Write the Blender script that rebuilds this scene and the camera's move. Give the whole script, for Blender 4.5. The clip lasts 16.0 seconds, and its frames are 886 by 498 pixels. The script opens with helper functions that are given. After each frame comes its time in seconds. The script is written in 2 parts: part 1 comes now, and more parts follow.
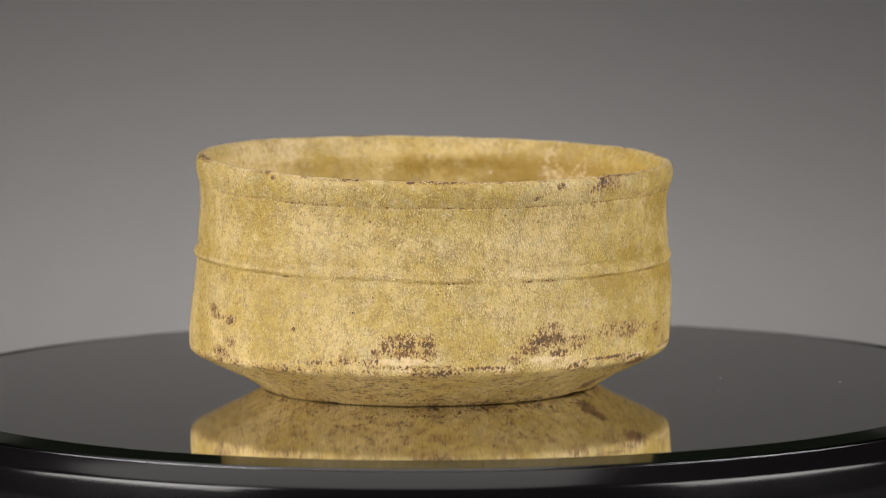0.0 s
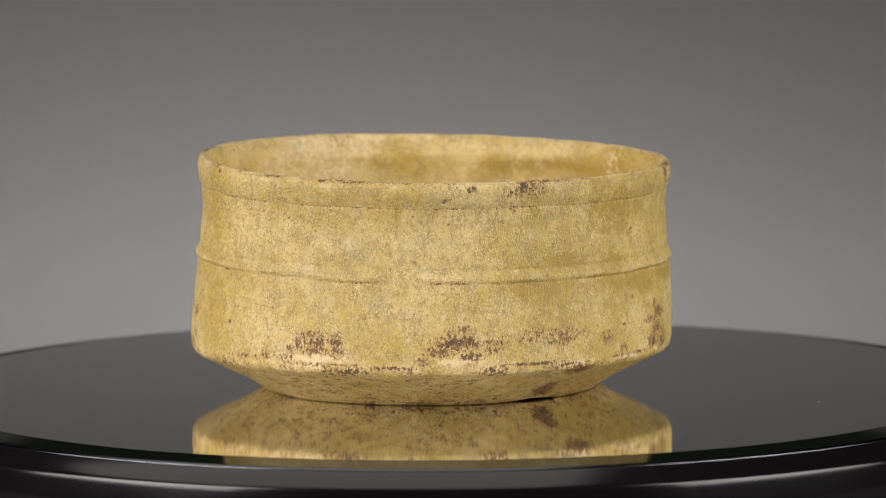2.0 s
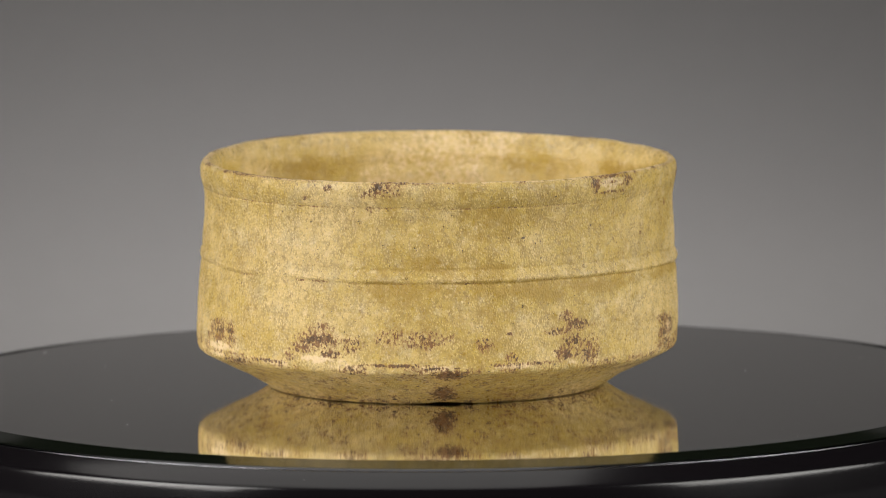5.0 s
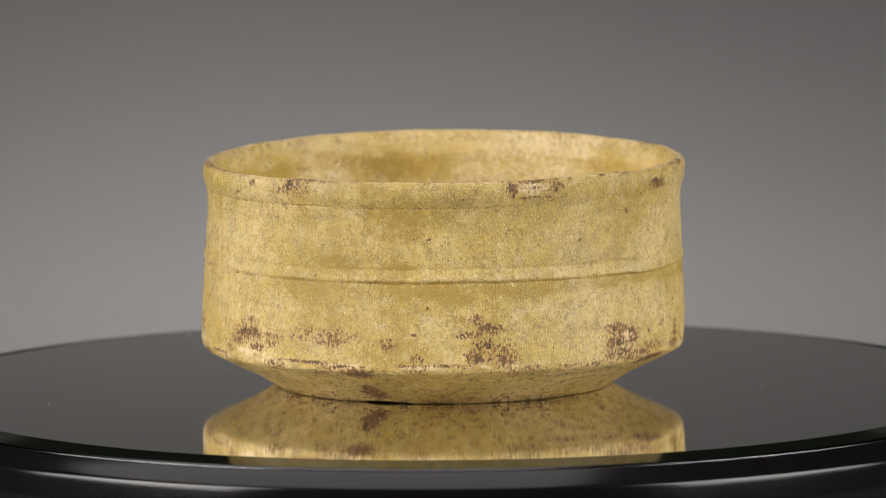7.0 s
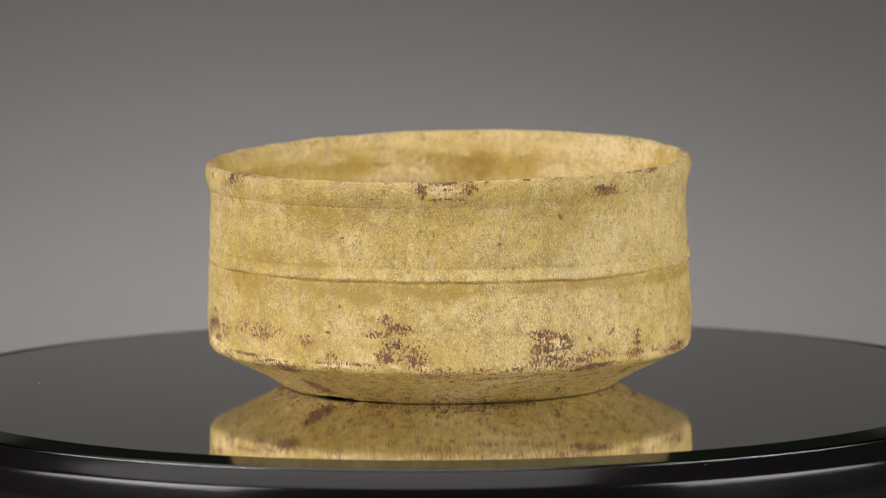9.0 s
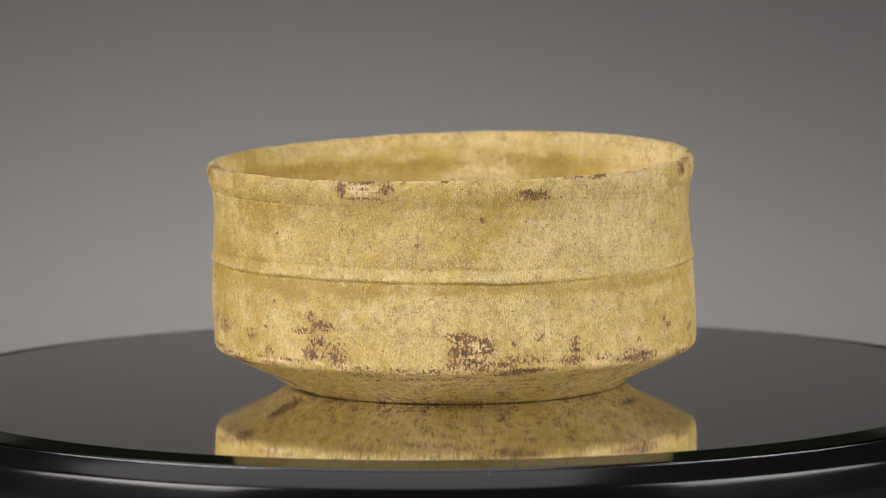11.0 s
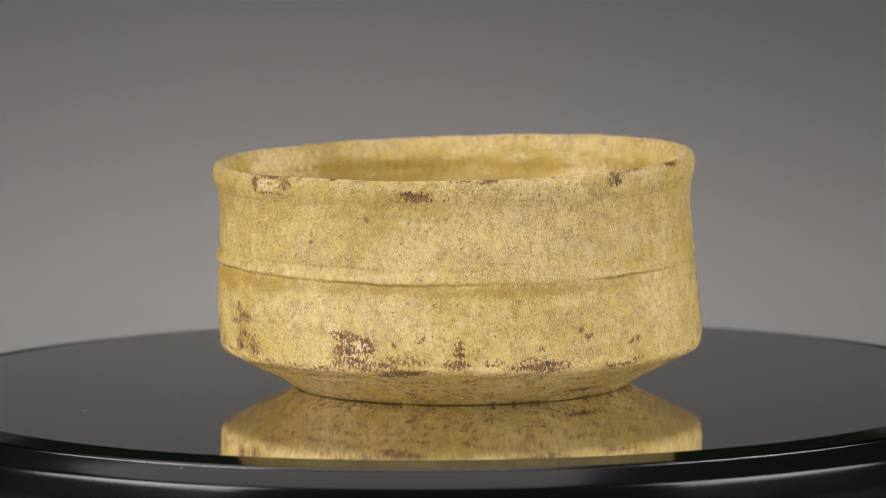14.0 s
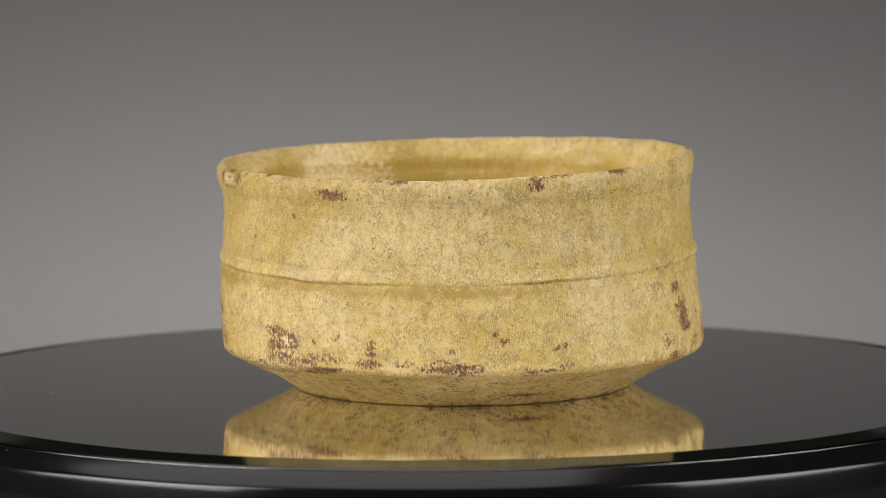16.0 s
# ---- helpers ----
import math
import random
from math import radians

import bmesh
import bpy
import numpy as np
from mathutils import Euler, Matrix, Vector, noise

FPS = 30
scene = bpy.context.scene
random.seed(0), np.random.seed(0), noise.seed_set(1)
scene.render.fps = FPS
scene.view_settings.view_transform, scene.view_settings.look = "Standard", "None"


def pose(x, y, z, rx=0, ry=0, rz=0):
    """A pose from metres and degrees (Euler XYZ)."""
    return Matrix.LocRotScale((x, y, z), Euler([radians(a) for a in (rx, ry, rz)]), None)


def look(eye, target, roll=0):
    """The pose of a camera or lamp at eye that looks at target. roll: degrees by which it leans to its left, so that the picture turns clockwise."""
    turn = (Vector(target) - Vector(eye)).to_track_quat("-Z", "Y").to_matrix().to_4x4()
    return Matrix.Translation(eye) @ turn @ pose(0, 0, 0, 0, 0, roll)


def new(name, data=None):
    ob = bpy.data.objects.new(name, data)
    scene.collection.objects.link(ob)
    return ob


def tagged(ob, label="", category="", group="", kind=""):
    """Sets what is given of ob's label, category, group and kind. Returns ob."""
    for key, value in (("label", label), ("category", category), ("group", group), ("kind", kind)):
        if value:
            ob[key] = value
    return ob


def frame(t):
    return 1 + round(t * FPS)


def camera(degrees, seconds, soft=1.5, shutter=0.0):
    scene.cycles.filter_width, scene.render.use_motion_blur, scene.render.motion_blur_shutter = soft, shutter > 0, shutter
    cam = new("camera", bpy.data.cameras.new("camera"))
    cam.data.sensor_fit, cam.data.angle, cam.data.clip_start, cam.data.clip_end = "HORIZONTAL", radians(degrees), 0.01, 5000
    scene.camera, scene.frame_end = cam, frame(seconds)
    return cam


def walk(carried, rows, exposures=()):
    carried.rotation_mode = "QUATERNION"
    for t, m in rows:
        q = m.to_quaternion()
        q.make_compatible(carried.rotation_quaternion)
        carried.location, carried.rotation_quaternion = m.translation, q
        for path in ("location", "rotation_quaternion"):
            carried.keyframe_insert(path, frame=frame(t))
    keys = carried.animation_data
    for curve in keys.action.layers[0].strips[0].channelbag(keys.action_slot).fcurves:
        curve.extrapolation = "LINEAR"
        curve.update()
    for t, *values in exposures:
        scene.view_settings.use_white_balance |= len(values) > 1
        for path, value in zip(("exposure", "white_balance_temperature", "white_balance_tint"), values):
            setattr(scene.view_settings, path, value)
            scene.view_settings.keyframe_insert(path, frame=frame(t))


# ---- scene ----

# ---- camera: a long lens on a stand, it does not move ----
cam = camera(8.895, 16.0, soft=1.0)
cam.data.dof.use_dof, cam.data.dof.focus_distance, cam.data.dof.aperture_fstop = True, 1.405, 21.0
EYE = (0.0, -1.4572, 0.1928)
AIM = (-0.00045, -0.4630, 0.0852)
STAND = look(EYE, AIM, -0.431)
walk(cam, [(0.0, STAND), (16.0, STAND)])

# ---- light: one softbox overhead, one at each side of the camera, an added backdrop fill ----
world = bpy.data.worlds.new("studio_air")
world.use_nodes = True
world.node_tree.nodes["Background"].inputs[0].default_value = (0.5, 0.5, 0.52, 1)
world.node_tree.nodes["Background"].inputs[1].default_value = 0.02
scene.world = world


def softbox(name, eye, target, w, h, watts, spread=180, tint=(1.0, 0.97, 0.93)):
    lamp = bpy.data.lights.new(name, "AREA")
    lamp.shape, lamp.size, lamp.size_y, lamp.energy, lamp.color = "RECTANGLE", w, h, watts, tint
    lamp.spread = radians(spread)
    ob = new(name, lamp)
    ob.matrix_world = look(eye, target)
    return ob


softbox("softbox_top", (-0.19, 0.45, 1.15), (-0.19, 0.45, 0.0), 0.78, 1.3, 2.75)
softbox("softbox_side", (-1.10, -0.64, 0.56), (0, 0, 0.03), 1.1, 0.8, 5.9, 80)
softbox("softbox_side", (1.14, -0.56, 0.56), (0, 0, 0.03), 1.1, 0.8, 4.7, 80, (0.99, 0.975, 0.93))
# unseen extra lamp, added to brighten the lower part of the backdrop
softbox("backdrop_fill", (-0.15, 0.71, 0.80), (-0.01, 0.65, -0.06), 0.3, 0.2, 1.9, 54)
scene.view_settings.exposure = 0.0


# ---- materials ----
def material(name):
    m = bpy.data.materials.new(name)
    m.use_nodes = True
    nt = m.node_tree
    return m, nt, nt.nodes["Principled BSDF"]


def node(nt, kind, **values):
    n = nt.nodes.new(kind)
    for k, v in values.items():
        n.inputs[k].default_value = v
    return n


def noise_node(nt, vec, scale, detail=2.0, rough=0.5):
    n = node(nt, "ShaderNodeTexNoise", Scale=scale, Detail=detail, Roughness=rough)
    nt.links.new(vec, n.inputs["Vector"])
    return n.outputs["Fac"]


def remap(nt, val, a, b, lo=0.0, hi=1.0):
    n = nt.nodes.new("ShaderNodeMapRange")
    n.interpolation_type = "SMOOTHSTEP"
    for i, v in enumerate((a, b, lo, hi)):
        n.inputs[i + 1].default_value = v
    nt.links.new(val, n.inputs[0])
    return n.outputs[0]


def calc(nt, op, a, b):
    n = nt.nodes.new("ShaderNodeMath")
    n.operation = op
    for i, v in enumerate((a, b)):
        if isinstance(v, (int, float)):
            n.inputs[i].default_value = v
        else:
            nt.links.new(v, n.inputs[i])
    return n.outputs[0]


def blend(nt, fac, a, b, mode="MIX"):
    n = nt.nodes.new("ShaderNodeMix")
    n.data_type, n.blend_type = "RGBA", mode
    for i, v in ((0, fac), (6, a), (7, b)):
        if isinstance(v, (int, float)):
            n.inputs[i].default_value = v
        elif isinstance(v, tuple):
            n.inputs[i].default_value = (*v, 1)
        else:
            nt.links.new(v, n.inputs[i])
    return n.outputs[2]


def coords(nt, stretch=None):
    tc = nt.nodes.new("ShaderNodeTexCoord").outputs["Object"]
    if not stretch:
        return tc
    mp = nt.nodes.new("ShaderNodeMapping")
    mp.inputs["Scale"].default_value = stretch
    nt.links.new(tc, mp.inputs["Vector"])
    return mp.outputs["Vector"]


def field(nt, name):
    n = nt.nodes.new("ShaderNodeAttribute")
    n.attribute_name = name
    return n.outputs["Fac"]


def beads_node(nt, vec, scale):
    """Round grains: 1 on their tops, 0 in the joints."""
    n = node(nt, "ShaderNodeTexVoronoi", Scale=scale, Randomness=1.0)
    nt.links.new(vec, n.inputs["Vector"])
    return remap(nt, n.outputs["Distance"], 0.12, 0.62, 1.0, 0.0)


def glaze_material():
    m, nt, bs = material("yellow_ash_glaze")
    tc = coords(nt)
    streak = coords(nt, (1, 1, 0.6))
    band = coords(nt, (0.12, 0.12, 1))
    beads = beads_node(nt, streak, 2200)
    rough_out = remap(nt, field(nt, "smooth"), 0.0, 1.0, 1.0, 0.1)
    patch = calc(nt, "ADD", noise_node(nt, tc, 62, 6, 0.7), calc(nt, "MULTIPLY", calc(nt, "SUBTRACT", field(nt, "amber"), field(nt, "bare")), 0.17))
    col = blend(nt, remap(nt, patch, 0.35, 0.67), (0.695, 0.512, 0.215), (0.525, 0.362, 0.080))
    # turning marks, mottling, greyish ash, light granules, dark pores
    col = blend(nt, remap(nt, noise_node(nt, band, 420, 4, 0.65), 0.52, 0.68, 0, 0.32), col, (0.40, 0.27, 0.075))
    col = blend(nt, remap(nt, noise_node(nt, streak, 150, 5, 0.7), 0.50, 0.68, 0, 0.5), col, (0.43, 0.285, 0.085))
    col = blend(nt, remap(nt, noise_node(nt, tc, 110, 5, 0.7), 0.53, 0.68, 0, 0.4), col, (0.52, 0.435, 0.265))
    col = blend(nt, remap(nt, noise_node(nt, streak, 430, 5, 0.75), 0.47, 0.68, 0, 0.58), col, (0.375, 0.26, 0.10))
    col = blend(nt, remap(nt, noise_node(nt, tc, 330, 4, 0.7), 0.52, 0.70, 0, 0.5), col, (0.76, 0.60, 0.345))
    # sparkle on the bead tops, painted as a pale colour
    col = blend(nt, calc(nt, "MULTIPLY", remap(nt, beads, 0.55, 0.95, 0, 0.24), rough_out), col, (0.88, 0.73, 0.44))
    col = blend(nt, calc(nt, "MULTIPLY", remap(nt, beads, 0.40, 0.05, 0, 0.46), calc(nt, "MULTIPLY", rough_out, remap(nt, noise_node(nt, tc, 300, 4, 0.7), 0.42, 0.62))), col, (0.25, 0.165, 0.055))
    col = blend(nt, calc(nt, "MULTIPLY", rough_out, remap(nt, noise_node(nt, streak, 1500, 3, 0.6), 0.545, 0.66, 0, 0.46)), col, (0.21, 0.13, 0.042))
    col = blend(nt, calc(nt, "MULTIPLY", rough_out, remap(nt, noise_node(nt, tc, 620, 3, 0.6), 0.66, 0.73, 0, 0.35)), col, (0.24, 0.215, 0.15))
    col = blend(nt, calc(nt, "MULTIPLY", rough_out, remap(nt, noise_node(nt, tc, 760, 3, 0.6), 0.615, 0.70, 0, 0.55)), col, (0.22, 0.125, 0.045))
    col = blend(nt, calc(nt, "MULTIPLY", rough_out, remap(nt, noise_node(nt, tc, 1000, 2, 0.5), 0.70, 0.745, 0, 0.9)), col, (0.07, 0.040, 0.024))
    rust = calc(nt, "ADD", field(nt, "amber"), calc(nt, "MULTIPLY", calc(nt, "SUBTRACT", noise_node(nt, tc, 420, 5, 0.7), 0.5), 2.0))
    col = blend(nt, remap(nt, rust, 0.42, 1.05, 0, 0.76), col, (0.36, 0.225, 0.038))
    bare = calc(nt, "ADD", field(nt, "bare"), calc(nt, "MULTIPLY", calc(nt, "SUBTRACT", noise_node(nt, tc, 900, 3), 0.5), 1.4))
    col = blend(nt, remap(nt, bare, 0.55, 0.95, 0, 0.65), col, (0.82, 0.63, 0.39))
    # burnt spots: a brown halo and dark grains
    grain = calc(nt, "ADD", noise_node(nt, tc, 700, 5, 0.75), calc(nt, "MULTIPLY", noise_node(nt, streak, 1700, 3, 0.65), 1.3))
    st = calc(nt, "ADD", field(nt, "stain"), calc(nt, "MULTIPLY", calc(nt, "SUBTRACT", grain, 1.15), 3.6))
    on = remap(nt, field(nt, "stain"), 0.03, 0.3)
    burnt = blend(nt, remap(nt, noise_node(nt, tc, 420, 4, 0.7), 0.38, 0.62), (0.052, 0.030, 0.022), (0.20, 0.094, 0.040))
    col = blend(nt, calc(nt, "MULTIPLY", remap(nt, st, 0.05, 0.60, 0, 0.55), on), col, (0.38, 0.20, 0.085))
    col = blend(nt, calc(nt, "MULTIPLY", remap(nt, st, 0.42, 0.86, 0, 0.88), on), col, burnt)
    nt.links.new(col, bs.inputs["Base Color"])
    nt.links.new(remap(nt, noise_node(nt, tc, 900, 2), 0.35, 0.65, 0.27, 0.55), bs.inputs["Roughness"])
    nt.links.new(remap(nt, st, 0.2, 0.7, 0.5, 0.28), bs.inputs["Specular IOR Level"])
    bump = node(nt, "ShaderNodeBump", Strength=0.5, Distance=0.0007)
    height = calc(nt, "ADD", calc(nt, "MULTIPLY", beads, 0.45), calc(nt, "MULTIPLY", noise_node(nt, streak, 2300, 2, 0.5), 0.5))
    nt.links.new(calc(nt, "ADD", height, calc(nt, "MULTIPLY", noise_node(nt, streak, 650, 3, 0.6), 0.7)), bump.inputs["Height"])
    nt.links.new(bump.outputs[0], bs.inputs["Normal"])
    return m


def plain_material(name, col, rough, ior=1.5, grain=400, amount=0.15, metal=0.0, spread=0.03):
    m, nt, bs = material(name)
    tc = coords(nt)
    dark = tuple(c * (1 - amount) for c in col)
    nt.links.new(blend(nt, noise_node(nt, tc, grain, 3, 0.6), dark, col), bs.inputs["Base Color"])
    nt.links.new(remap(nt, noise_node(nt, tc, grain * 0.1, 3, 0.6), 0.3, 0.7, rough, rough + spread), bs.inputs["Roughness"])
    bs.inputs["IOR"].default_value, bs.inputs["Metallic"].default_value = ior, metal
    return m


GLAZE = glaze_material()
MIRROR = plain_material("smoked_mirror", (0.88, 0.875, 0.85), 0.05, metal=1.0, amount=0.02, spread=0.012)
BEVEL = plain_material("dark_bevel_glass", (0.006, 0.008, 0.005), 0.06, 1.5, spread=0.02)
LACQUER = plain_material("black_lacquer", (0.006, 0.005, 0.006), 0.14, 1.46)
PAPER = plain_material("grey_backdrop_paper", (0.0790, 0.0760, 0.0770), 0.9, grain=900, amount=0.05)
WALL = plain_material("dark_studio_paint", (0.05, 0.05, 0.05), 0.9, grain=30)
LIP_SHINE = plain_material("lip_highlight_metal", (0.13, 0.13, 0.14), 0.16, metal=1.0)
DUST = plain_material("pale_dust", (0.3, 0.3, 0.3), 0.9)


# ---- mesh helpers ----
def finish(name, bm, mat, parent=None, label="", smooth=True, crease=28):
    me = bpy.data.meshes.new(name)
    bmesh.ops.recalc_face_normals(bm, faces=bm.faces)
    for f in bm.faces:
        f.smooth = smooth
    bm.to_mesh(me)
    bm.free()
    me.materials.append(mat)
    if smooth:
        me.set_sharp_from_angle(angle=radians(crease))
    ob = new(name, me)
    ob.parent = parent
    return tagged(ob, label)


def lathe(profile, steps=360):
    """A closed ring turned from (radius, height) pairs; radius 0 closes to a point."""
    bm = bmesh.new()
    rings = []
    for r, z in profile:
        if r < 1e-6:
            rings.append([bm.verts.new((0, 0, z))])
        else:
            rings.append([bm.verts.new((r * math.cos(2 * math.pi * k / steps), r * math.sin(2 * math.pi * k / steps), z)) for k in range(steps)])
    for a, b in zip(rings, rings[1:]):
        for k in range(steps):
            n = (k + 1) % steps
            q = [a[k % len(a)], a[n % len(a)], b[n % len(b)], b[k % len(b)]]
            q = list(dict.fromkeys(q))
            if len(q) > 2:
                bm.faces.new(q)
    return bm


def slab(x0, x1, y0, y1, z0, z1):
    bm = bmesh.new()
    bmesh.ops.create_cube(bm, size=1, matrix=Matrix.Translation(((x0 + x1) / 2, (y0 + y1) / 2, (z0 + z1) / 2)) @ Matrix.Diagonal((x1 - x0, y1 - y0, z1 - z0, 1)))
    return bm


# ---- the studio ----
TABLE = -0.06


def room():
    for name, box in (("floor", (-2.2, 2.2, -2.4, 2.2, TABLE - 0.12, TABLE - 0.02)),
                      ("ceiling", (-2.2, 2.2, -2.4, 2.2, 2.3, 2.4)),
                      ("wall_north", (-2.2, 2.2, 2.2, 2.3, TABLE - 0.12, 2.4)),
                      ("wall_south", (-2.2, 2.2, -2.5, -2.4, TABLE - 0.12, 2.4)),
                      ("wall_east", (2.2, 2.3, -2.5, 2.3, TABLE - 0.12, 2.4)),
                      ("wall_west", (-2.3, -2.2, -2.5, 2.3, TABLE - 0.12, 2.4))):
        ob = finish(name, slab(*box), WALL, smooth=False)
        tagged(ob, "dark grey painted studio " + name.split("_")[0], name.split("_")[0], kind="structure")


def sweep(y0=-0.5, y1=0.50, bend=0.18, top=0.27, half=1.3, thick=0.003):
    """A grey paper sweep: flat under the turntable, bent up behind it."""
    line = [(y0, TABLE)] + [(y0 + (y1 - y0) * k / 6, TABLE) for k in range(1, 7)]
    line += [(y1 + bend * math.sin(a), TABLE + bend * (1 - math.cos(a))) for a in (math.radians(90 * k / 40) for k in range(1, 41))]
    line.append((y1 + bend, top))
    bm = bmesh.new()
    rows = []
    for i, (y, z) in enumerate(line):
        a, b = line[max(i - 1, 0)], line[min(i + 1, len(line) - 1)]
        d = Vector((0, b[0] - a[0], b[1] - a[1])).normalized()
        nrm = Vector((0, -d.z, d.y))
        p = Vector((0, y, z))
        q = p - nrm * thick
        rows.append([bm.verts.new((s * half, v.y, v.z)) for v, s in ((p, -1), (p, 1), (q, 1), (q, -1))])
    for a, b in zip(rows, rows[1:]):
        for k in range(4):
            bm.faces.new((a[k], a[(k + 1) % 4], b[(k + 1) % 4], b[k]))
    bm.faces.new(rows[0])
    bm.faces.new(rows[-1])
    ob = finish("backdrop", bm, PAPER)
    for f in ob.data.polygons:
        f.use_smooth = abs(f.normal.x) < 0.5
    tagged(ob, "smooth grey paper backdrop sweep behind the turntable", "backdrop", kind="structure")


room()
sweep()


# ---- the turntable ----
def turntable():
    top = new("turntable")
    tagged(top, "glossy black display turntable with a round mirror plate", "turntable")
    finish("mirror_disc", lathe([(0, 0), (0.06, 0), (0.1358, 0), (0.1358, -0.004), (0, -0.004)], 512), MIRROR, top, "round mirror", crease=6)
    finish("bevel", lathe([(0.13585, -0.0041), (0.13585, -0.00003), (0.1422, -0.0011), (0.1425, -0.0013), (0.1425, -0.0041), (0.13585, -0.0041)], 512),
           BEVEL, top, "dark green polished glass bevel", crease=6)
    # the platter's rounded lip, given a metal surface to brighten its highlight line
    finish("lip_ring", lathe([(0.1427, -0.0042), (0.1427, -0.0018), (0.14285, -0.00135), (0.1432, -0.00105), (0.1436, -0.00095), (0.1440, -0.00105), (0.14435, -0.00135), (0.1445, -0.0018), (0.1445, -0.0042), (0.1427, -0.0042)], 512),
           LIP_SHINE, top, "thin raised lip of the platter, metallic for a brighter highlight")
    finish("platter", lathe([(0, -0.0043), (0.1446, -0.0043), (0.1446, -0.0014), (0.1449, -0.0014), (0.1453, -0.00155), (0.1480, -0.0027), (0.1508, -0.0040), (0.1514, -0.0043),
                             (0.15175, -0.00452), (0.15195, -0.0048), (0.15205, -0.0052), (0.1522, -0.0062), (0.1526, -0.0098), (0.1529, -0.0130), (0.1526, -0.0150), (0.1520, -0.0175), (0.1470, -0.0185), (0, -0.0185)], 512),
           LACQUER, top, "glossy black lacquered platter with a sloping edge")
    finish("base", lathe([(0, -0.0187), (0.105, -0.0187), (0.108, -0.022), (0.108, -0.054), (0.104, TABLE), (0, TABLE)], 256), LACQUER, top, "black drum under the platter")
    dust = bmesh.new()
    pick = random.Random(4)
    for k in range(36):
        rim = k % 5 == 0
        r, a = (pick.uniform(0.1445, 0.151) if rim else 0.133 * math.sqrt(pick.uniform(0.22, 1))), pick.uniform(0, 2 * math.pi)
        s = pick.choice((0.00007, 0.00009, 0.00011, 0.00018))
        z = -0.0012 - (r - 0.1444) * 0.42 if rim else 0.0
        bmesh.ops.create_icosphere(dust, subdivisions=1, radius=s, matrix=Matrix.Translation((r * math.cos(a), r * math.sin(a), z)) @ pose(0, 0, 0, 0, 0, math.degrees(a) * 3) @ Matrix.Diagonal((pick.uniform(0.7, 2.2), 0.7, 0.7, 1)))
    tagged(finish("dust", dust, DUST, top, "pale specks of dust"), kind="stuff")
    return top


# ---- the tea bowl ----
rng = np.random.default_rng(7)
LATTICE = rng.random((64, 64, 64)).astype(np.float32)


def cloud(p, scale, octaves=3):
    """Smooth noise about 0, in numpy, at points p in metres."""
    out, amp = np.zeros(len(p)), 1.0
    for k in range(octaves):
        q = p * scale * 2 ** k + 17.3 * k
        i = np.floor(q).astype(int)
        f = q - i
        f = f * f * (3 - 2 * f)
        s = 0
        for a in (0, 1):
            for b in (0, 1):
                for c in (0, 1):
                    w = (f[:, 0] if a else 1 - f[:, 0]) * (f[:, 1] if b else 1 - f[:, 1]) * (f[:, 2] if c else 1 - f[:, 2])
                    s = s + w * LATTICE[(i[:, 0] + a) % 64, (i[:, 1] + b) % 64, (i[:, 2] + c) % 64]
        out += amp * (s - 0.5)
        amp *= 0.5
    return out


CENTRE = Vector((-0.0034, 0.0, 0.0))
# outside and inside profile, radius and height in millimetres, from the foot's middle up over the lip to the inside's middle
PROFILE = [(0, 1.2), (36, 1.2), (38.5, 0.9), (40, 0.15), (41.5, 0.0), (43.0, 0.2), (44.0, 0.9), (49.2, 4.1), (52.8, 5.8), (56.5, 7.6), (59.6, 9.2), (60.9, 9.9), (61.6, 10.8), (61.9, 12.2), (62.0, 14.4), (62.0, 18.0),
           (61.88, 22.4), (61.55, 28.0), (61.35, 30.6), (61.15, 32.4), (61.0, 34.5), (60.85, 36.7), (60.75, 40.0), (60.4, 45.0), (60.36, 48.5), (60.5, 50.8), (60.72, 52.2),
           (61.0, 53.2), (61.4, 54.7), (61.6, 56.5), (61.55, 57.8), (61.25, 58.7), (60.6, 59.3), (59.7, 59.3), (58.9, 58.7), (58.2, 57.4), (57.75, 55.5), (57.75, 53), (57.95, 50), (57.9, 45), (57.7, 35), (57.2, 25),
           (55.5, 17), (52, 12), (46, 9.5), (35, 8.6), (15, 8.2), (0, 8.2)]


def resample(profile, fine, coarse):
    pts = [Vector(p) for p in profile]
    out = [pts[0]]
    for k in range(len(pts) - 1):
        p0, p1, p2, p3 = pts[max(k - 1, 0)], pts[k], pts[k + 1], pts[min(k + 2, len(pts) - 1)]
        gap = (p2 - p1).length
        step = fine if 4 <= k <= 33 else coarse
        n = max(1, int(round(gap / step)))
        m1, m2 = (p2 - p0) * gap / max((p2 - p0).length, 1e-9), (p3 - p1) * gap / max((p3 - p1).length, 1e-9)
        for j in range(1, n + 1):
            s = j / n
            h = (2 * s ** 3 - 3 * s ** 2 + 1) * p1 + (s ** 3 - 2 * s ** 2 + s) * m1 + (3 * s ** 2 - 2 * s ** 3) * p2 + (s ** 3 - s ** 2) * m2
            out.append(h)
    return out


BLOTS = []


def stain(angle, height, wide, high, depth=1.0, kind="stain"):
    """A blot on the outside: degrees round the bowl, millimetres up, half sizes in millimetres."""
    BLOTS.append((angle, height, wide, high, depth, kind))


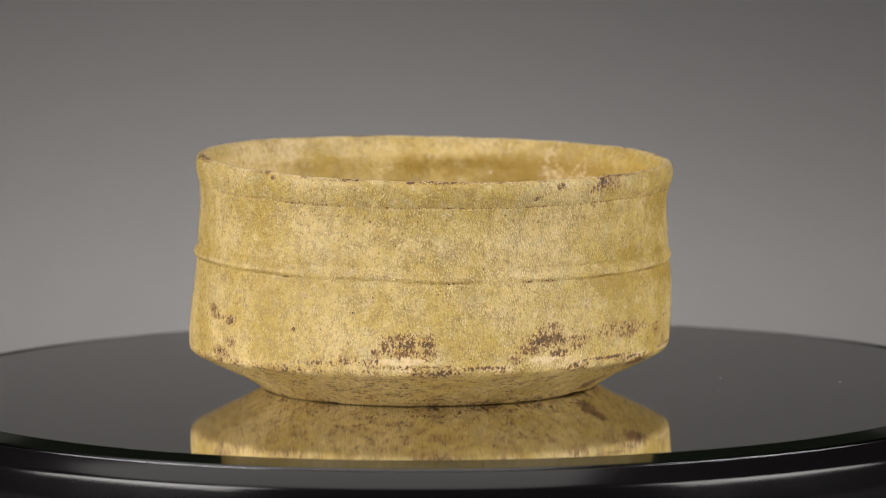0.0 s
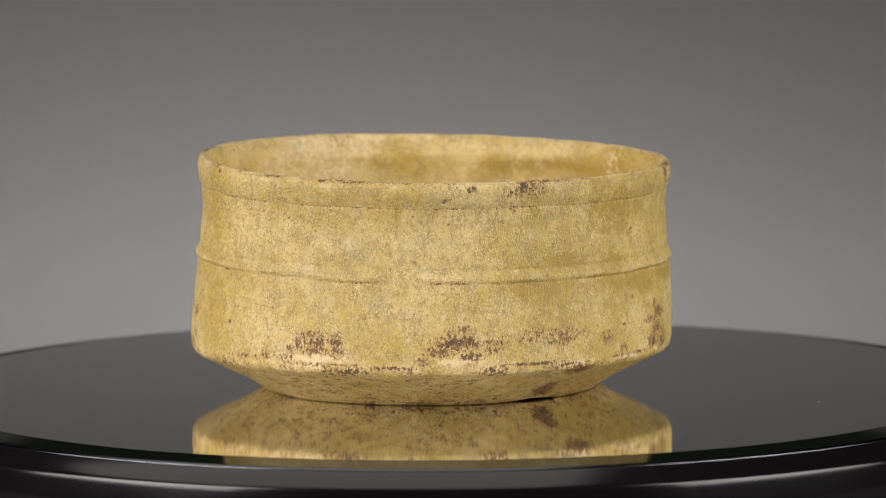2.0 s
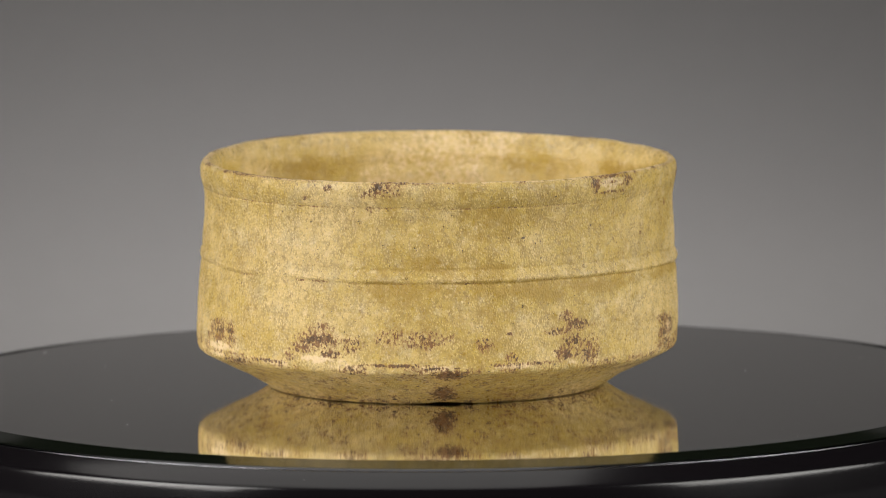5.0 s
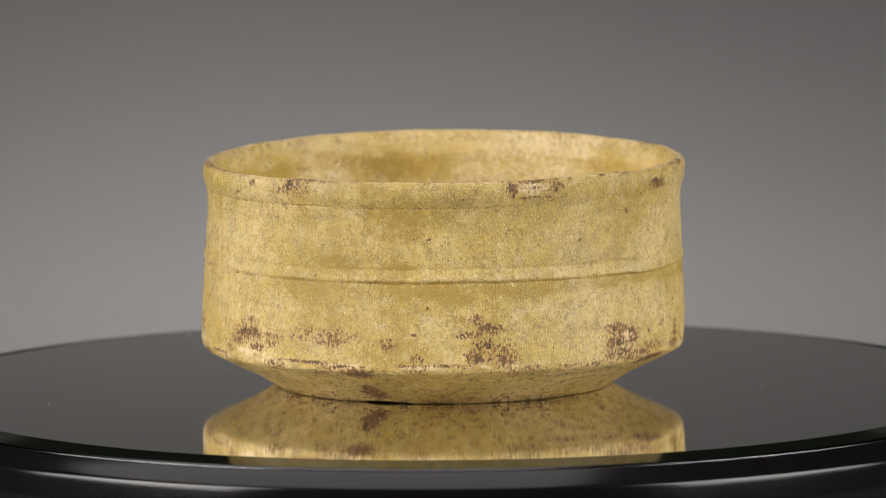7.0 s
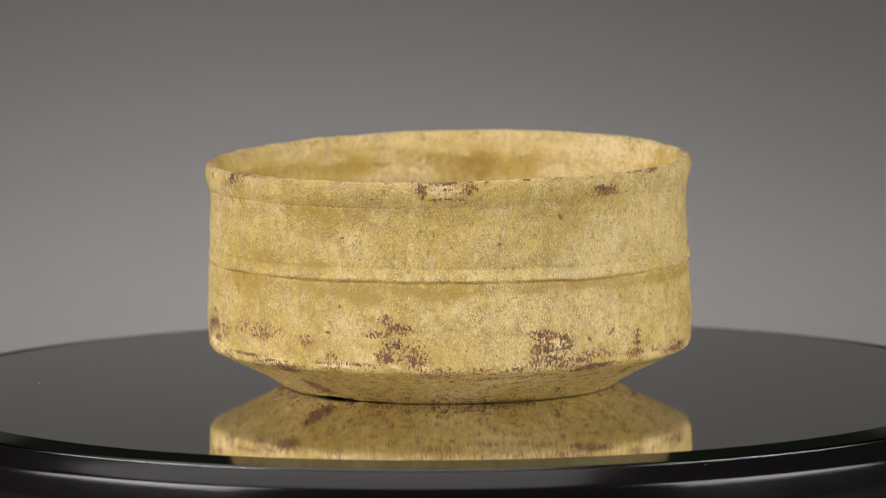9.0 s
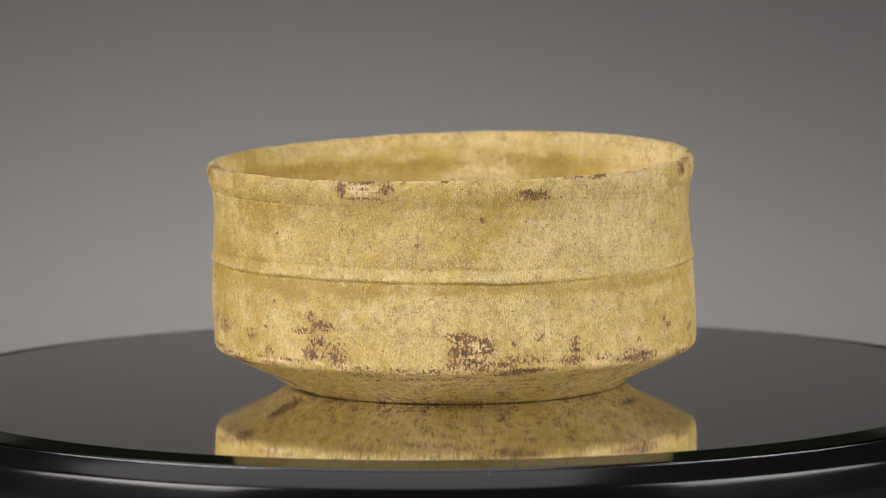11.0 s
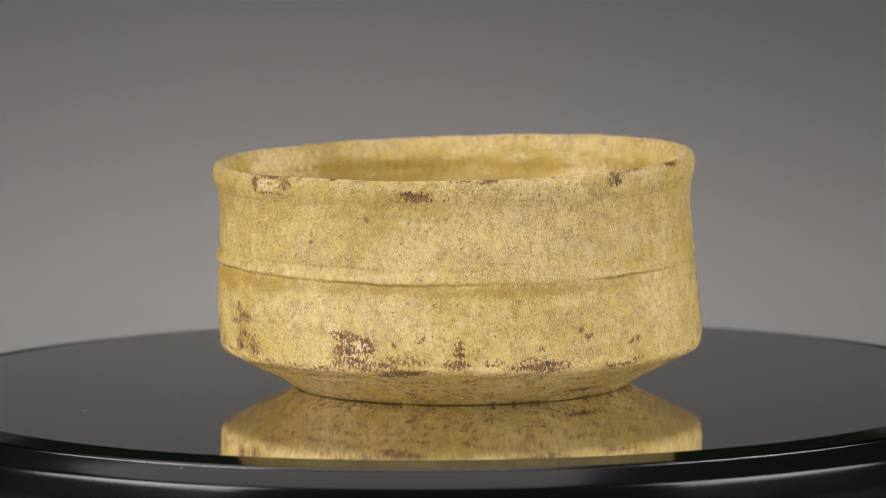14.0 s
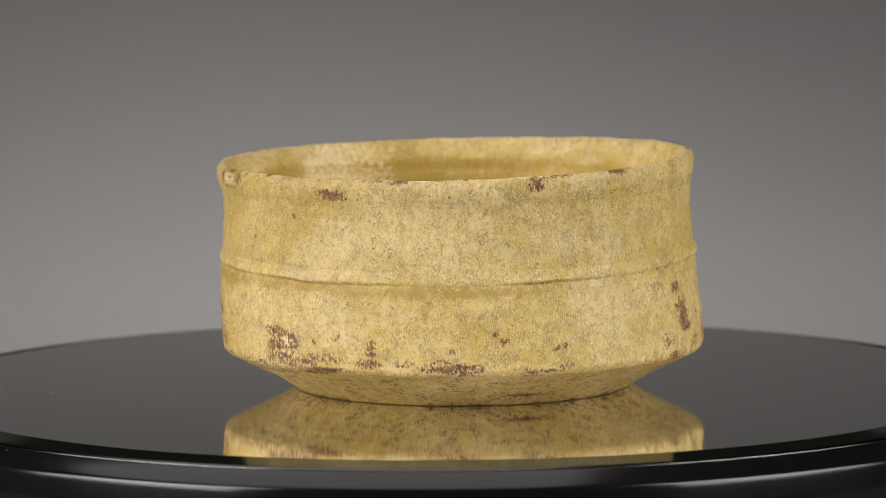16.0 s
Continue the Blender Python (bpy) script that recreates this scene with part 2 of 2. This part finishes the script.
stain(-6.9, 19.6, 3.8, 1.0, 0.85)
stain(-6.2, 18.0, 3.6, 1.5, 0.72)
stain(-10.6, 17.8, 1.7, 1.9, 0.90)
stain(-12.7, 15.6, 1.0, 1.1, 0.80)
stain(-1.0, 17.1, 1.4, 2.4, 0.90)
stain(-7.4, 15.9, 4.3, 1.1, 0.75)
stain(-6.9, 13.8, 7.9, 1.1, 1.00, "bare")
stain(28.3, 21.4, 2.9, 0.9, 0.60)
stain(26.6, 18.2, 3.4, 1.6, 1.05)
stain(30.2, 18.6, 1.7, 1.9, 0.90)
stain(23.2, 15.9, 3.1, 1.1, 0.85)
stain(30.8, 14.7, 2.3, 0.7, 0.90)
stain(19.7, 13.6, 1.4, 0.9, 0.80)
stain(25.4, 13.3, 6.7, 1.1, 1.00, "bare")
stain(-27.8, 12.8, 4.0, 0.7, 0.80)
stain(-19.2, 13.7, 2.3, 0.9, 0.60)
stain(-14.5, 13.4, 2.1, 0.9, 0.60)
stain(12.3, 11.9, 5.9, 0.4, 0.80)
stain(-4.0, 12.3, 8.6, 0.4, 0.50)
stain(-63.5, 23.2, 1.6, 1.4, 0.75)
stain(-61.3, 21.7, 4.8, 0.6, 0.60)
stain(-55.1, 21.4, 2.0, 1.1, 0.80)
stain(-58.7, 13.1, 3.3, 1.1, 0.75)
stain(-33.7, 20.9, 0.5, 0.4, 1.10)
stain(-54.6, 16.0, 2.0, 1.1, 0.50)
stain(45.0, 19.1, 2.9, 2.0, 0.50)
stain(51.0, 18.1, 3.0, 1.4, 0.50)
stain(35.9, 17.2, 2.6, 1.4, 0.50)
stain(47.7, 12.2, 6.7, 0.4, 1.00)
stain(58.6, 9.9, 3.6, 1.0, 1.45)
stain(60.6, 9.2, 2.2, 0.8, 1.30)
stain(57.6, 4.2, 2.6, 1.6, 1.45)
stain(58.6, 2.6, 2.8, 1.0, 1.30)
stain(73.5, 19.8, 1.0, 0.35, 1.20)
stain(69.0, 36.6, 4.0, 0.8, 1.20, "amber")
stain(84.0, 28.6, 5.0, 2.0, 0.90, "amber")
stain(53.8, 18.5, 4.2, 1.9, 0.55)
stain(67.0, 16.9, 1.8, 1.4, 0.65)
stain(73.5, 13.8, 1.6, 1.1, 1.00)
stain(73.5, 12.1, 4.3, 0.4, 0.80)
stain(80.7, 12.1, 5.7, 0.4, 0.70)
stain(87.5, 23.6, 1.6, 1.1, 0.85)
stain(91.1, 21.0, 3.2, 1.0, 0.90)
stain(85.6, 19.8, 2.6, 0.7, 0.60)
stain(89.8, 16.8, 2.6, 1.4, 0.80)
stain(87.8, 13.9, 2.2, 1.1, 1.30)
stain(94.8, 13.1, 2.4, 1.1, 0.90)
stain(92.4, 15.3, 3.8, 2.3, 0.60)
stain(110.2, 26.6, 2.3, 1.0, 0.80, "amber")
stain(84.6, 23.6, 1.4, 1.1, 0.80, "amber")
stain(48.8, 9.5, 2.3, 0.7, 0.60)
stain(100.1, 9.0, 6.1, 0.5, 0.45)
stain(55.0, 11.5, 6.3, 0.4, 0.80)
stain(124.3, 19.3, 2.8, 1.0, 1.05)
stain(130.4, 17.3, 1.0, 2.6, 0.90)
stain(124.5, 15.9, 2.3, 1.3, 0.85)
stain(123.9, 12.3, 2.5, 0.9, 0.70)
stain(128.9, 12.4, 6.4, 1.3, 0.60)
stain(134.6, 12.3, 3.0, 1.0, 0.80)
stain(136.0, 9.6, 3.4, 0.4, 1.10)
stain(110.3, 8.1, 4.9, 0.5, 0.50)
stain(131.9, 22.9, 19.7, 7.2, 0.50, "bare")
stain(127.4, 18.8, 4.8, 1.0, 0.85)
stain(131.6, 16.4, 1.2, 2.6, 0.90)
stain(125.7, 16.1, 2.3, 1.4, 0.90)
stain(126.4, 13.0, 4.7, 1.0, 0.75)
stain(129.1, 16.7, 2.0, 1.7, 1.00, "bare")
stain(132.6, 12.5, 4.3, 1.3, 0.55)
stain(139.4, 13.2, 5.4, 1.1, 0.65)
stain(140.0, 10.5, 6.0, 0.6, 1.25)
stain(129.9, 11.0, 2.3, 0.4, 0.95)
stain(120.0, 8.3, 4.5, 0.5, 0.50)
stain(152.7, 16.4, 1.2, 1.9, 1.00)
stain(152.0, 12.8, 2.7, 0.9, 0.95)
stain(160.4, 12.8, 1.9, 0.7, 0.65)
stain(137.4, 17.3, 0.4, 0.6, 1.00)
stain(110.7, 26.9, 2.3, 1.1, 0.80, "amber")
stain(143.6, 19.2, 0.9, 1.1, 0.50)
stain(171.8, 11.6, 5.3, 1.1, 1.05)
stain(169.5, 13.5, 2.1, 0.7, 0.80)
stain(-165.8, 3.0, 5.7, 0.5, 1.15)
stain(-178.2, 20.2, 0.6, 0.9, 0.90)
stain(-176.3, 18.4, 1.0, 0.7, 0.90)
stain(171.9, 15.9, 0.6, 0.6, 1.10)
stain(160.4, 13.0, 1.7, 0.7, 0.50)
stain(-163.7, 16.3, 1.6, 0.6, 0.70)
stain(-161.2, 16.9, 0.9, 0.7, 0.70)
stain(-165.5, 10.8, 4.3, 0.4, 0.80)
stain(-161.4, 11.7, 2.2, 0.6, 0.60)
stain(-123.9, 28.1, 1.9, 1.3, 1.15)
stain(-120.8, 21.5, 2.8, 2.9, 1.00)
stain(-119.2, 17.9, 3.0, 0.9, 1.00)
stain(-104.2, 15.3, 1.6, 2.3, 1.00)
stain(-125.3, 11.0, 4.1, 0.7, 0.80)
stain(-114.7, 13.3, 2.0, 1.4, 0.70)
stain(-133.1, 29.1, 1.9, 0.9, 0.60)
stain(-129.1, 14.8, 2.1, 1.7, 0.50)
stain(46.8, 58.2, 4.6, 0.9, 0.80)
stain(44.2, 56.8, 3.2, 1.2, 0.72)
stain(41.2, 55.2, 2.2, 1.0, 0.72)
stain(45.3, 56.2, 2.9, 1.4, 0.50)
stain(-43.3, 59.5, 0.6, 0.6, 1.00)
stain(-40.6, 58.2, 0.6, 0.4, 1.10)
stain(96.5, 55.8, 1.2, 1.1, 1.20)
stain(107.5, 56.3, 1.5, 1.3, 0.90)
stain(102.1, 55.5, 4.9, 1.9, 0.80, "bare")
stain(102.3, 57.5, 6.2, 0.4, 0.70)
stain(102.0, 53.5, 4.4, 0.35, 0.80)
stain(96.8, 55.0, 0.8, 1.4, 0.95)
stain(101.0, 56.1, 4.2, 0.3, 0.50)
stain(105.0, 55.2, 2.2, 0.3, 0.55)
stain(142.1, 54.3, 2.7, 1.0, 1.15)
stain(130.1, 48.2, 0.9, 0.6, 0.90)
stain(114.6, 41.9, 0.9, 0.4, 0.60)
stain(142.9, 54.2, 2.9, 0.9, 1.10)
stain(-167.9, 57.4, 1.9, 1.3, 1.00)
stain(131.4, 48.0, 0.9, 0.7, 0.60, "amber")
stain(140.6, 41.6, 1.1, 0.7, 0.60, "amber")
stain(30.9, 56.1, 0.7, 0.6, 0.90)
stain(24.5, 53.5, 0.5, 0.4, 0.90)
stain(40.6, 50.9, 0.7, 0.7, 0.60)
stain(75.6, 30.3, 8.6, 3.2, 0.80, "amber")
stain(47.1, 30.4, 6.5, 5.0, 0.80, "amber")
stain(44.8, 30.3, 5.9, 5.7, 0.80, "amber")
stain(98.1, 30.3, 12.9, 2.9, 0.60, "amber")
stain(130.0, 47.9, 8.0, 10.0, 0.60, "amber")
stain(133.3, 31.8, 17.3, 2.3, 0.60, "amber")
stain(53.5, 37.4, 9.6, 2.9, 0.90, "amber")
stain(50.2, 25.0, 8.9, 8.6, 0.60, "amber")
stain(-49.4, 48.4, 13.2, 7.2, 0.50, "amber")
stain(70.0, 47.4, 9.0, 6.6, 0.85, "amber")
stain(69.9, 27.9, 8.6, 10.0, 0.60, "amber")
stain(-138.3, 47.8, 8.6, 8.6, 0.50, "amber")
stain(171.9, 30.6, 20.1, 2.0, 0.60, "amber")
stain(-28.2, 46.9, 13.0, 7.2, 0.50, "bare")
stain(25.4, 42.4, 9.5, 8.6, 0.50, "bare")
stain(62.0, 42.6, 7.5, 8.6, 0.45, "bare")
stain(169.4, 41.8, 10.0, 8.6, 0.50, "bare")
stain(103.9, 21.0, 10.4, 4.3, 0.45, "bare")
stain(-156.8, 26.7, 11.5, 8.6, 0.50, "bare")
stain(146.1, 38.0, 11.8, 11.5, 0.45, "bare")
stain(-78, 60.9, 8, 0.9, 1.0)
stain(-147, 59.6, 2.5, 0.8, 1.0)
stain(-95, 60.9, 4, 0.6, 0.8)
stain(8, 58.3, 11, 0.5, 0.75)
stain(159, 58.0, 2, 0.5, 1.0)
stain(121.5, 58.0, 0.8, 0.5, 1.0)
stain(-20, 58.6, 3, 0.5, 0.7)


def tea_bowl():
    line = resample(PROFILE, 0.24, 1.5)[1:-1]
    steps = 1280
    rr, zz = np.array([p[0] for p in line]), np.array([p[1] for p in line])
    n = len(rr)
    ang = np.radians(np.arange(steps) * 360 / steps)
    A = np.tile(ang, n)
    R, Z = np.repeat(rr, steps), np.repeat(zz, steps)
    # out of round, more so towards the foot; the lip dips and rises
    lean = np.interp(Z, [0, 14, 22, 31, 40, 57], [-1.0, -0.9, -0.35, 0.1, 0.25, 0.7])
    oval_c = np.interp(Z, [0, 14, 31, 47, 57], [0.1, 0.2, 0.45, 0.6, 0.58])
    oval_s = np.interp(Z, [0, 14, 31, 47, 57], [0.0, 0.06, 0.28, 0.57, 0.78])
    three = np.interp(Z, [0, 14, 31, 57], [0, 0, -0.15, -0.25])
    outside = np.clip(R / 40, 0, 1)
    dr = (lean * np.sin(A) + oval_c * np.cos(2 * A) + oval_s * np.sin(2 * A) + three * np.cos(3 * A)) * outside
    ridge = -1.0 * np.sin(A) + 0.4 * np.cos(A) - 0.4 * np.cos(2 * A)
    lip = -1.38 * np.sin(A) - 0.4 * np.cos(A) - 0.35 * np.cos(2 * A)
    lip += 0.42 * np.exp(-(((np.degrees(A) - 32 + 180) % 360 - 180) / 36) ** 2)
    w1 = np.clip(1 - np.abs(Z - 34.3) / 9, 0, 1) * (R > 59.5)
    w2 = np.clip((Z - 44) / 14, 0, 1)
    dz = ridge * w1 + lip * w2 * w2 * (3 - 2 * w2) * (R > 50) - 0.55 * w2
    P = np.stack([R * np.sin(A), -R * np.cos(A), Z], 1) / 1000
    ring = np.stack([np.sin(A) * 0.06, -np.cos(A) * 0.06, Z * 0.00015], 1)
    dz += cloud(ring, 90, 3) * 0.4 * np.clip((Z - 6) / 20, 0, 1)
    dr += cloud(P, 70, 3) * 0.35 * outside + cloud(P, 500, 2) * 0.16 * outside + cloud(P, 1200, 1) * 0.09 * outside
    # the applied cord: a low roll with a sharp lower joint, slipping up and down and fading in places
    turn_deg = np.degrees(A)
    zc = Z - 34.2 - 0.5 * cloud(ring, 55, 3)
    strong = np.clip(0.62 + 1.3 * cloud(ring, 70, 3), 0.25, 1.0)
    roll = np.where(zc < 0, np.exp(-(np.abs(zc) / 0.9) ** 3), np.exp(-(zc / 1.5) ** 2))
    cut = 0.16 * np.exp(-((zc + 1.1) / 0.35) ** 2) + 0.22 * np.exp(-((zc - 2.3) / 0.4) ** 2)
    dr += (0.8 * roll - cut) * strong * (R > 59)
    # the fine line cut under the lip, faint on one side
    line_on = np.interp(turn_deg, [0, 85, 108, 200, 240, 315, 360], [1, 1, 0.15, 0.25, 0.6, 0.9, 1]) * np.clip(0.85 + 1.2 * cloud(ring, 120, 2), 0.2, 1)
    line_z = Z - 52.3 - 0.25 * cloud(ring, 60, 2)
    dr -= 0.2 * np.exp(-(line_z / 0.28) ** 2) * line_on * (R > 59)
    dr += cloud(P, 700, 2) * 0.35 * np.exp(-((Z - 10.6) / 1.6) ** 2) * outside
    inside = np.arange(len(R)) > (int(np.argmax(zz)) + 4) * steps
    dr += inside * (Z < 56) * (0.16 * np.sin(Z * 1.5 + 3 * cloud(ring, 60, 2)) + 0.8 * cloud(P * [[1, 1, 2.2]], 150, 2))
    X = (R + dr) * np.sin(A) / 1000 + CENTRE.x
    Y = -(R + dr) * np.cos(A) / 1000 + CENTRE.y
    # the foot does not sit quite flat
    gap = np.exp(-(((np.degrees(A) - 58 + 180) % 360 - 180) / 8) ** 2) * 0.5 + np.clip(cloud(ring, 260, 2), 0, 1) * 0.35
    dz += gap * np.clip(1 - Z / 5, 0, 1) * (R < 52)
    V = np.stack([X, Y, np.maximum(Z + dz, 0) / 1000], 1)
    verts = V.tolist() + [[CENTRE.x, CENTRE.y, 0.0012], [CENTRE.x, CENTRE.y, 0.0082]]
    k = np.arange(steps)
    kn = (k + 1) % steps
    faces = []
    for i in range(n - 1):
        faces += np.stack([i * steps + k, i * steps + kn, (i + 1) * steps + kn, (i + 1) * steps + k], 1).tolist()
    faces += [[int(b), int(a), n * steps] for a, b in zip(k, kn)]
    faces += [[int(a) + (n - 1) * steps, int(b) + (n - 1) * steps, n * steps + 1] for a, b in zip(k, kn)]
    me = bpy.data.meshes.new("tea_bowl")
    me.from_pydata(verts, [], faces)
    me.polygons.foreach_set("use_smooth", [True] * len(me.polygons))
    # stain, bare and amber also carry some painted shade and caught light
    fields = {"stain": np.zeros(len(verts)), "bare": np.zeros(len(verts)), "amber": np.zeros(len(verts)), "smooth": np.zeros(len(verts))}
    H = V[:, 2] * 1000
    warp = cloud(P, 260, 3)
    out_side = np.arange(len(R)) < (int(np.argmax(zz)) + 3) * steps
    for a, h, w, t, depth, kind in BLOTS:
        da = (np.degrees(A) - a + 180) % 360 - 180
        d = 0.76 * np.hypot(np.radians(da) * 61 / w, (H - h) / t) + warp * 0.5
        f = np.clip(1.35 - d, 0, 1) * depth * out_side
        fields[kind][:len(R)] = np.maximum(fields[kind][:len(R)], f)
    inner = ~out_side
    fields["smooth"][:len(R)][inner] = np.clip((57.5 - Z) / 2, 0, 1)[inner]
    fields["bare"][:len(R)][inner] = np.clip(cloud(P, 60, 3) * 2.0 + 0.05, 0, 0.7)[inner]
    # the inside's own amber tone, deepened to stand in for its shade
    fields["amber"][:len(R)][inner] = (np.clip(cloud(P, 45, 2) * 1.5 + 0.3, 0, 1) + np.exp(-((H - 51) / 3) ** 2) * 0.5)[inner]
    # shade below the cord and along its joints, painted as amber
    fields["amber"][:len(R)][out_side] += (np.exp(-((H - 31.5 - ridge) / 1.6) ** 2) * 0.38 + np.exp(-((zc + 1.05) / 0.35) ** 2) * 0.45 * strong + np.exp(-((zc - 2.4) / 0.5) ** 2) * 0.4 * strong)[out_side]
    # dark line under the lip; broken shade line below the cord, painted in
    groove_dark = np.maximum(0.34 * np.exp(-(line_z / 0.28) ** 2) * line_on, 0.5 * np.exp(-((zc + 1.05) / 0.3) ** 2) * np.clip(cloud(ring, 150, 3) * 3, 0, 1))
    chips = np.exp(-((Z - 59.25) / 0.45) ** 2) * np.clip(cloud(ring, 190, 3) * 3.0 - 0.4, 0, 0.62)
    runs = np.clip(cloud(ring, 75, 3) * 1.6 - 0.05, 0, 0.7)
    fields["amber"][:len(R)][out_side] = np.maximum(fields["amber"][:len(R)], runs)[out_side]
    # thin glaze and caught light, both painted pale on the lip and on the ridge
    worn_lit = np.exp(-((Z - 59.3) / 0.45) ** 2) * 0.75 + np.exp(-(zc / 0.7) ** 2) * (R > 59) * 0.6 * strong
    fields["bare"][:len(R)] = np.maximum(fields["bare"][:len(R)], worn_lit)
    corner = np.exp(-((H - 10.6) / 1.2) ** 2) * (0.28 + 1.1 * cloud(ring, 170, 3))
    dashes = np.clip(cloud(np.stack([np.sin(A) * 0.06, -np.cos(A) * 0.06, Z * 0.0035], 1), 420, 3) * 1.8, 0, 0.43) * ((H < 9.3) & (H > 1.2))
    # contact shade along the foot, painted as broken dark grains
    contact_shade = np.exp(-((H - 0.7) / 0.6) ** 2) * np.clip(0.3 + 1.2 * cloud(ring, 260, 3), 0, 1)
    fields["stain"][:len(R)][out_side] = np.maximum.reduce([fields["stain"][:len(R)], corner, dashes, contact_shade, groove_dark, chips])[out_side]
    pale = np.exp(-((H - 11.6) / 1.3) ** 2) * np.clip(0.45 + 1.2 * cloud(ring, 120, 3), 0, 0.9)
    fields["bare"][:len(R)][out_side] = np.maximum(fields["bare"][:len(R)], pale)[out_side]
    for name, val in fields.items():
        at = me.attributes.new(name, "FLOAT", "POINT")
        at.data.foreach_set("value", val.astype(np.float32))
    me.materials.append(GLAZE)
    ob = new("tea_bowl", me)
    return tagged(ob, "yellow ash-glazed stoneware tea bowl with burnt brown spots, on a mirror", "bowl")


TURNTABLE = turntable()
BOWL = tea_bowl()


def motions():
    turn = ((0.0, 0.0), (0.5, 5.28), (1.0, 10.64), (1.5, 16.18), (2.0, 21.87), (2.5, 27.55), (3.0, 33.20), (3.5, 38.91), (4.0, 44.69), (6.5, 74.23), (7.0, 80.12),
            (7.5, 86.03), (8.0, 91.77), (8.5, 97.27), (9.0, 102.61), (11.5, 128.38), (12.0, 133.36), (12.5, 138.17), (13.0, 142.74), (13.5, 147.61), (14.0, 152.43),
            (14.5, 157.44), (15.0, 162.54), (15.5, 168.03), (16.0, 173.63))
    for thing in (TURNTABLE, BOWL):
        walk(thing, [(t, pose(0, 0, 0, 0, 0, -a)) for t, a in turn])


motions()
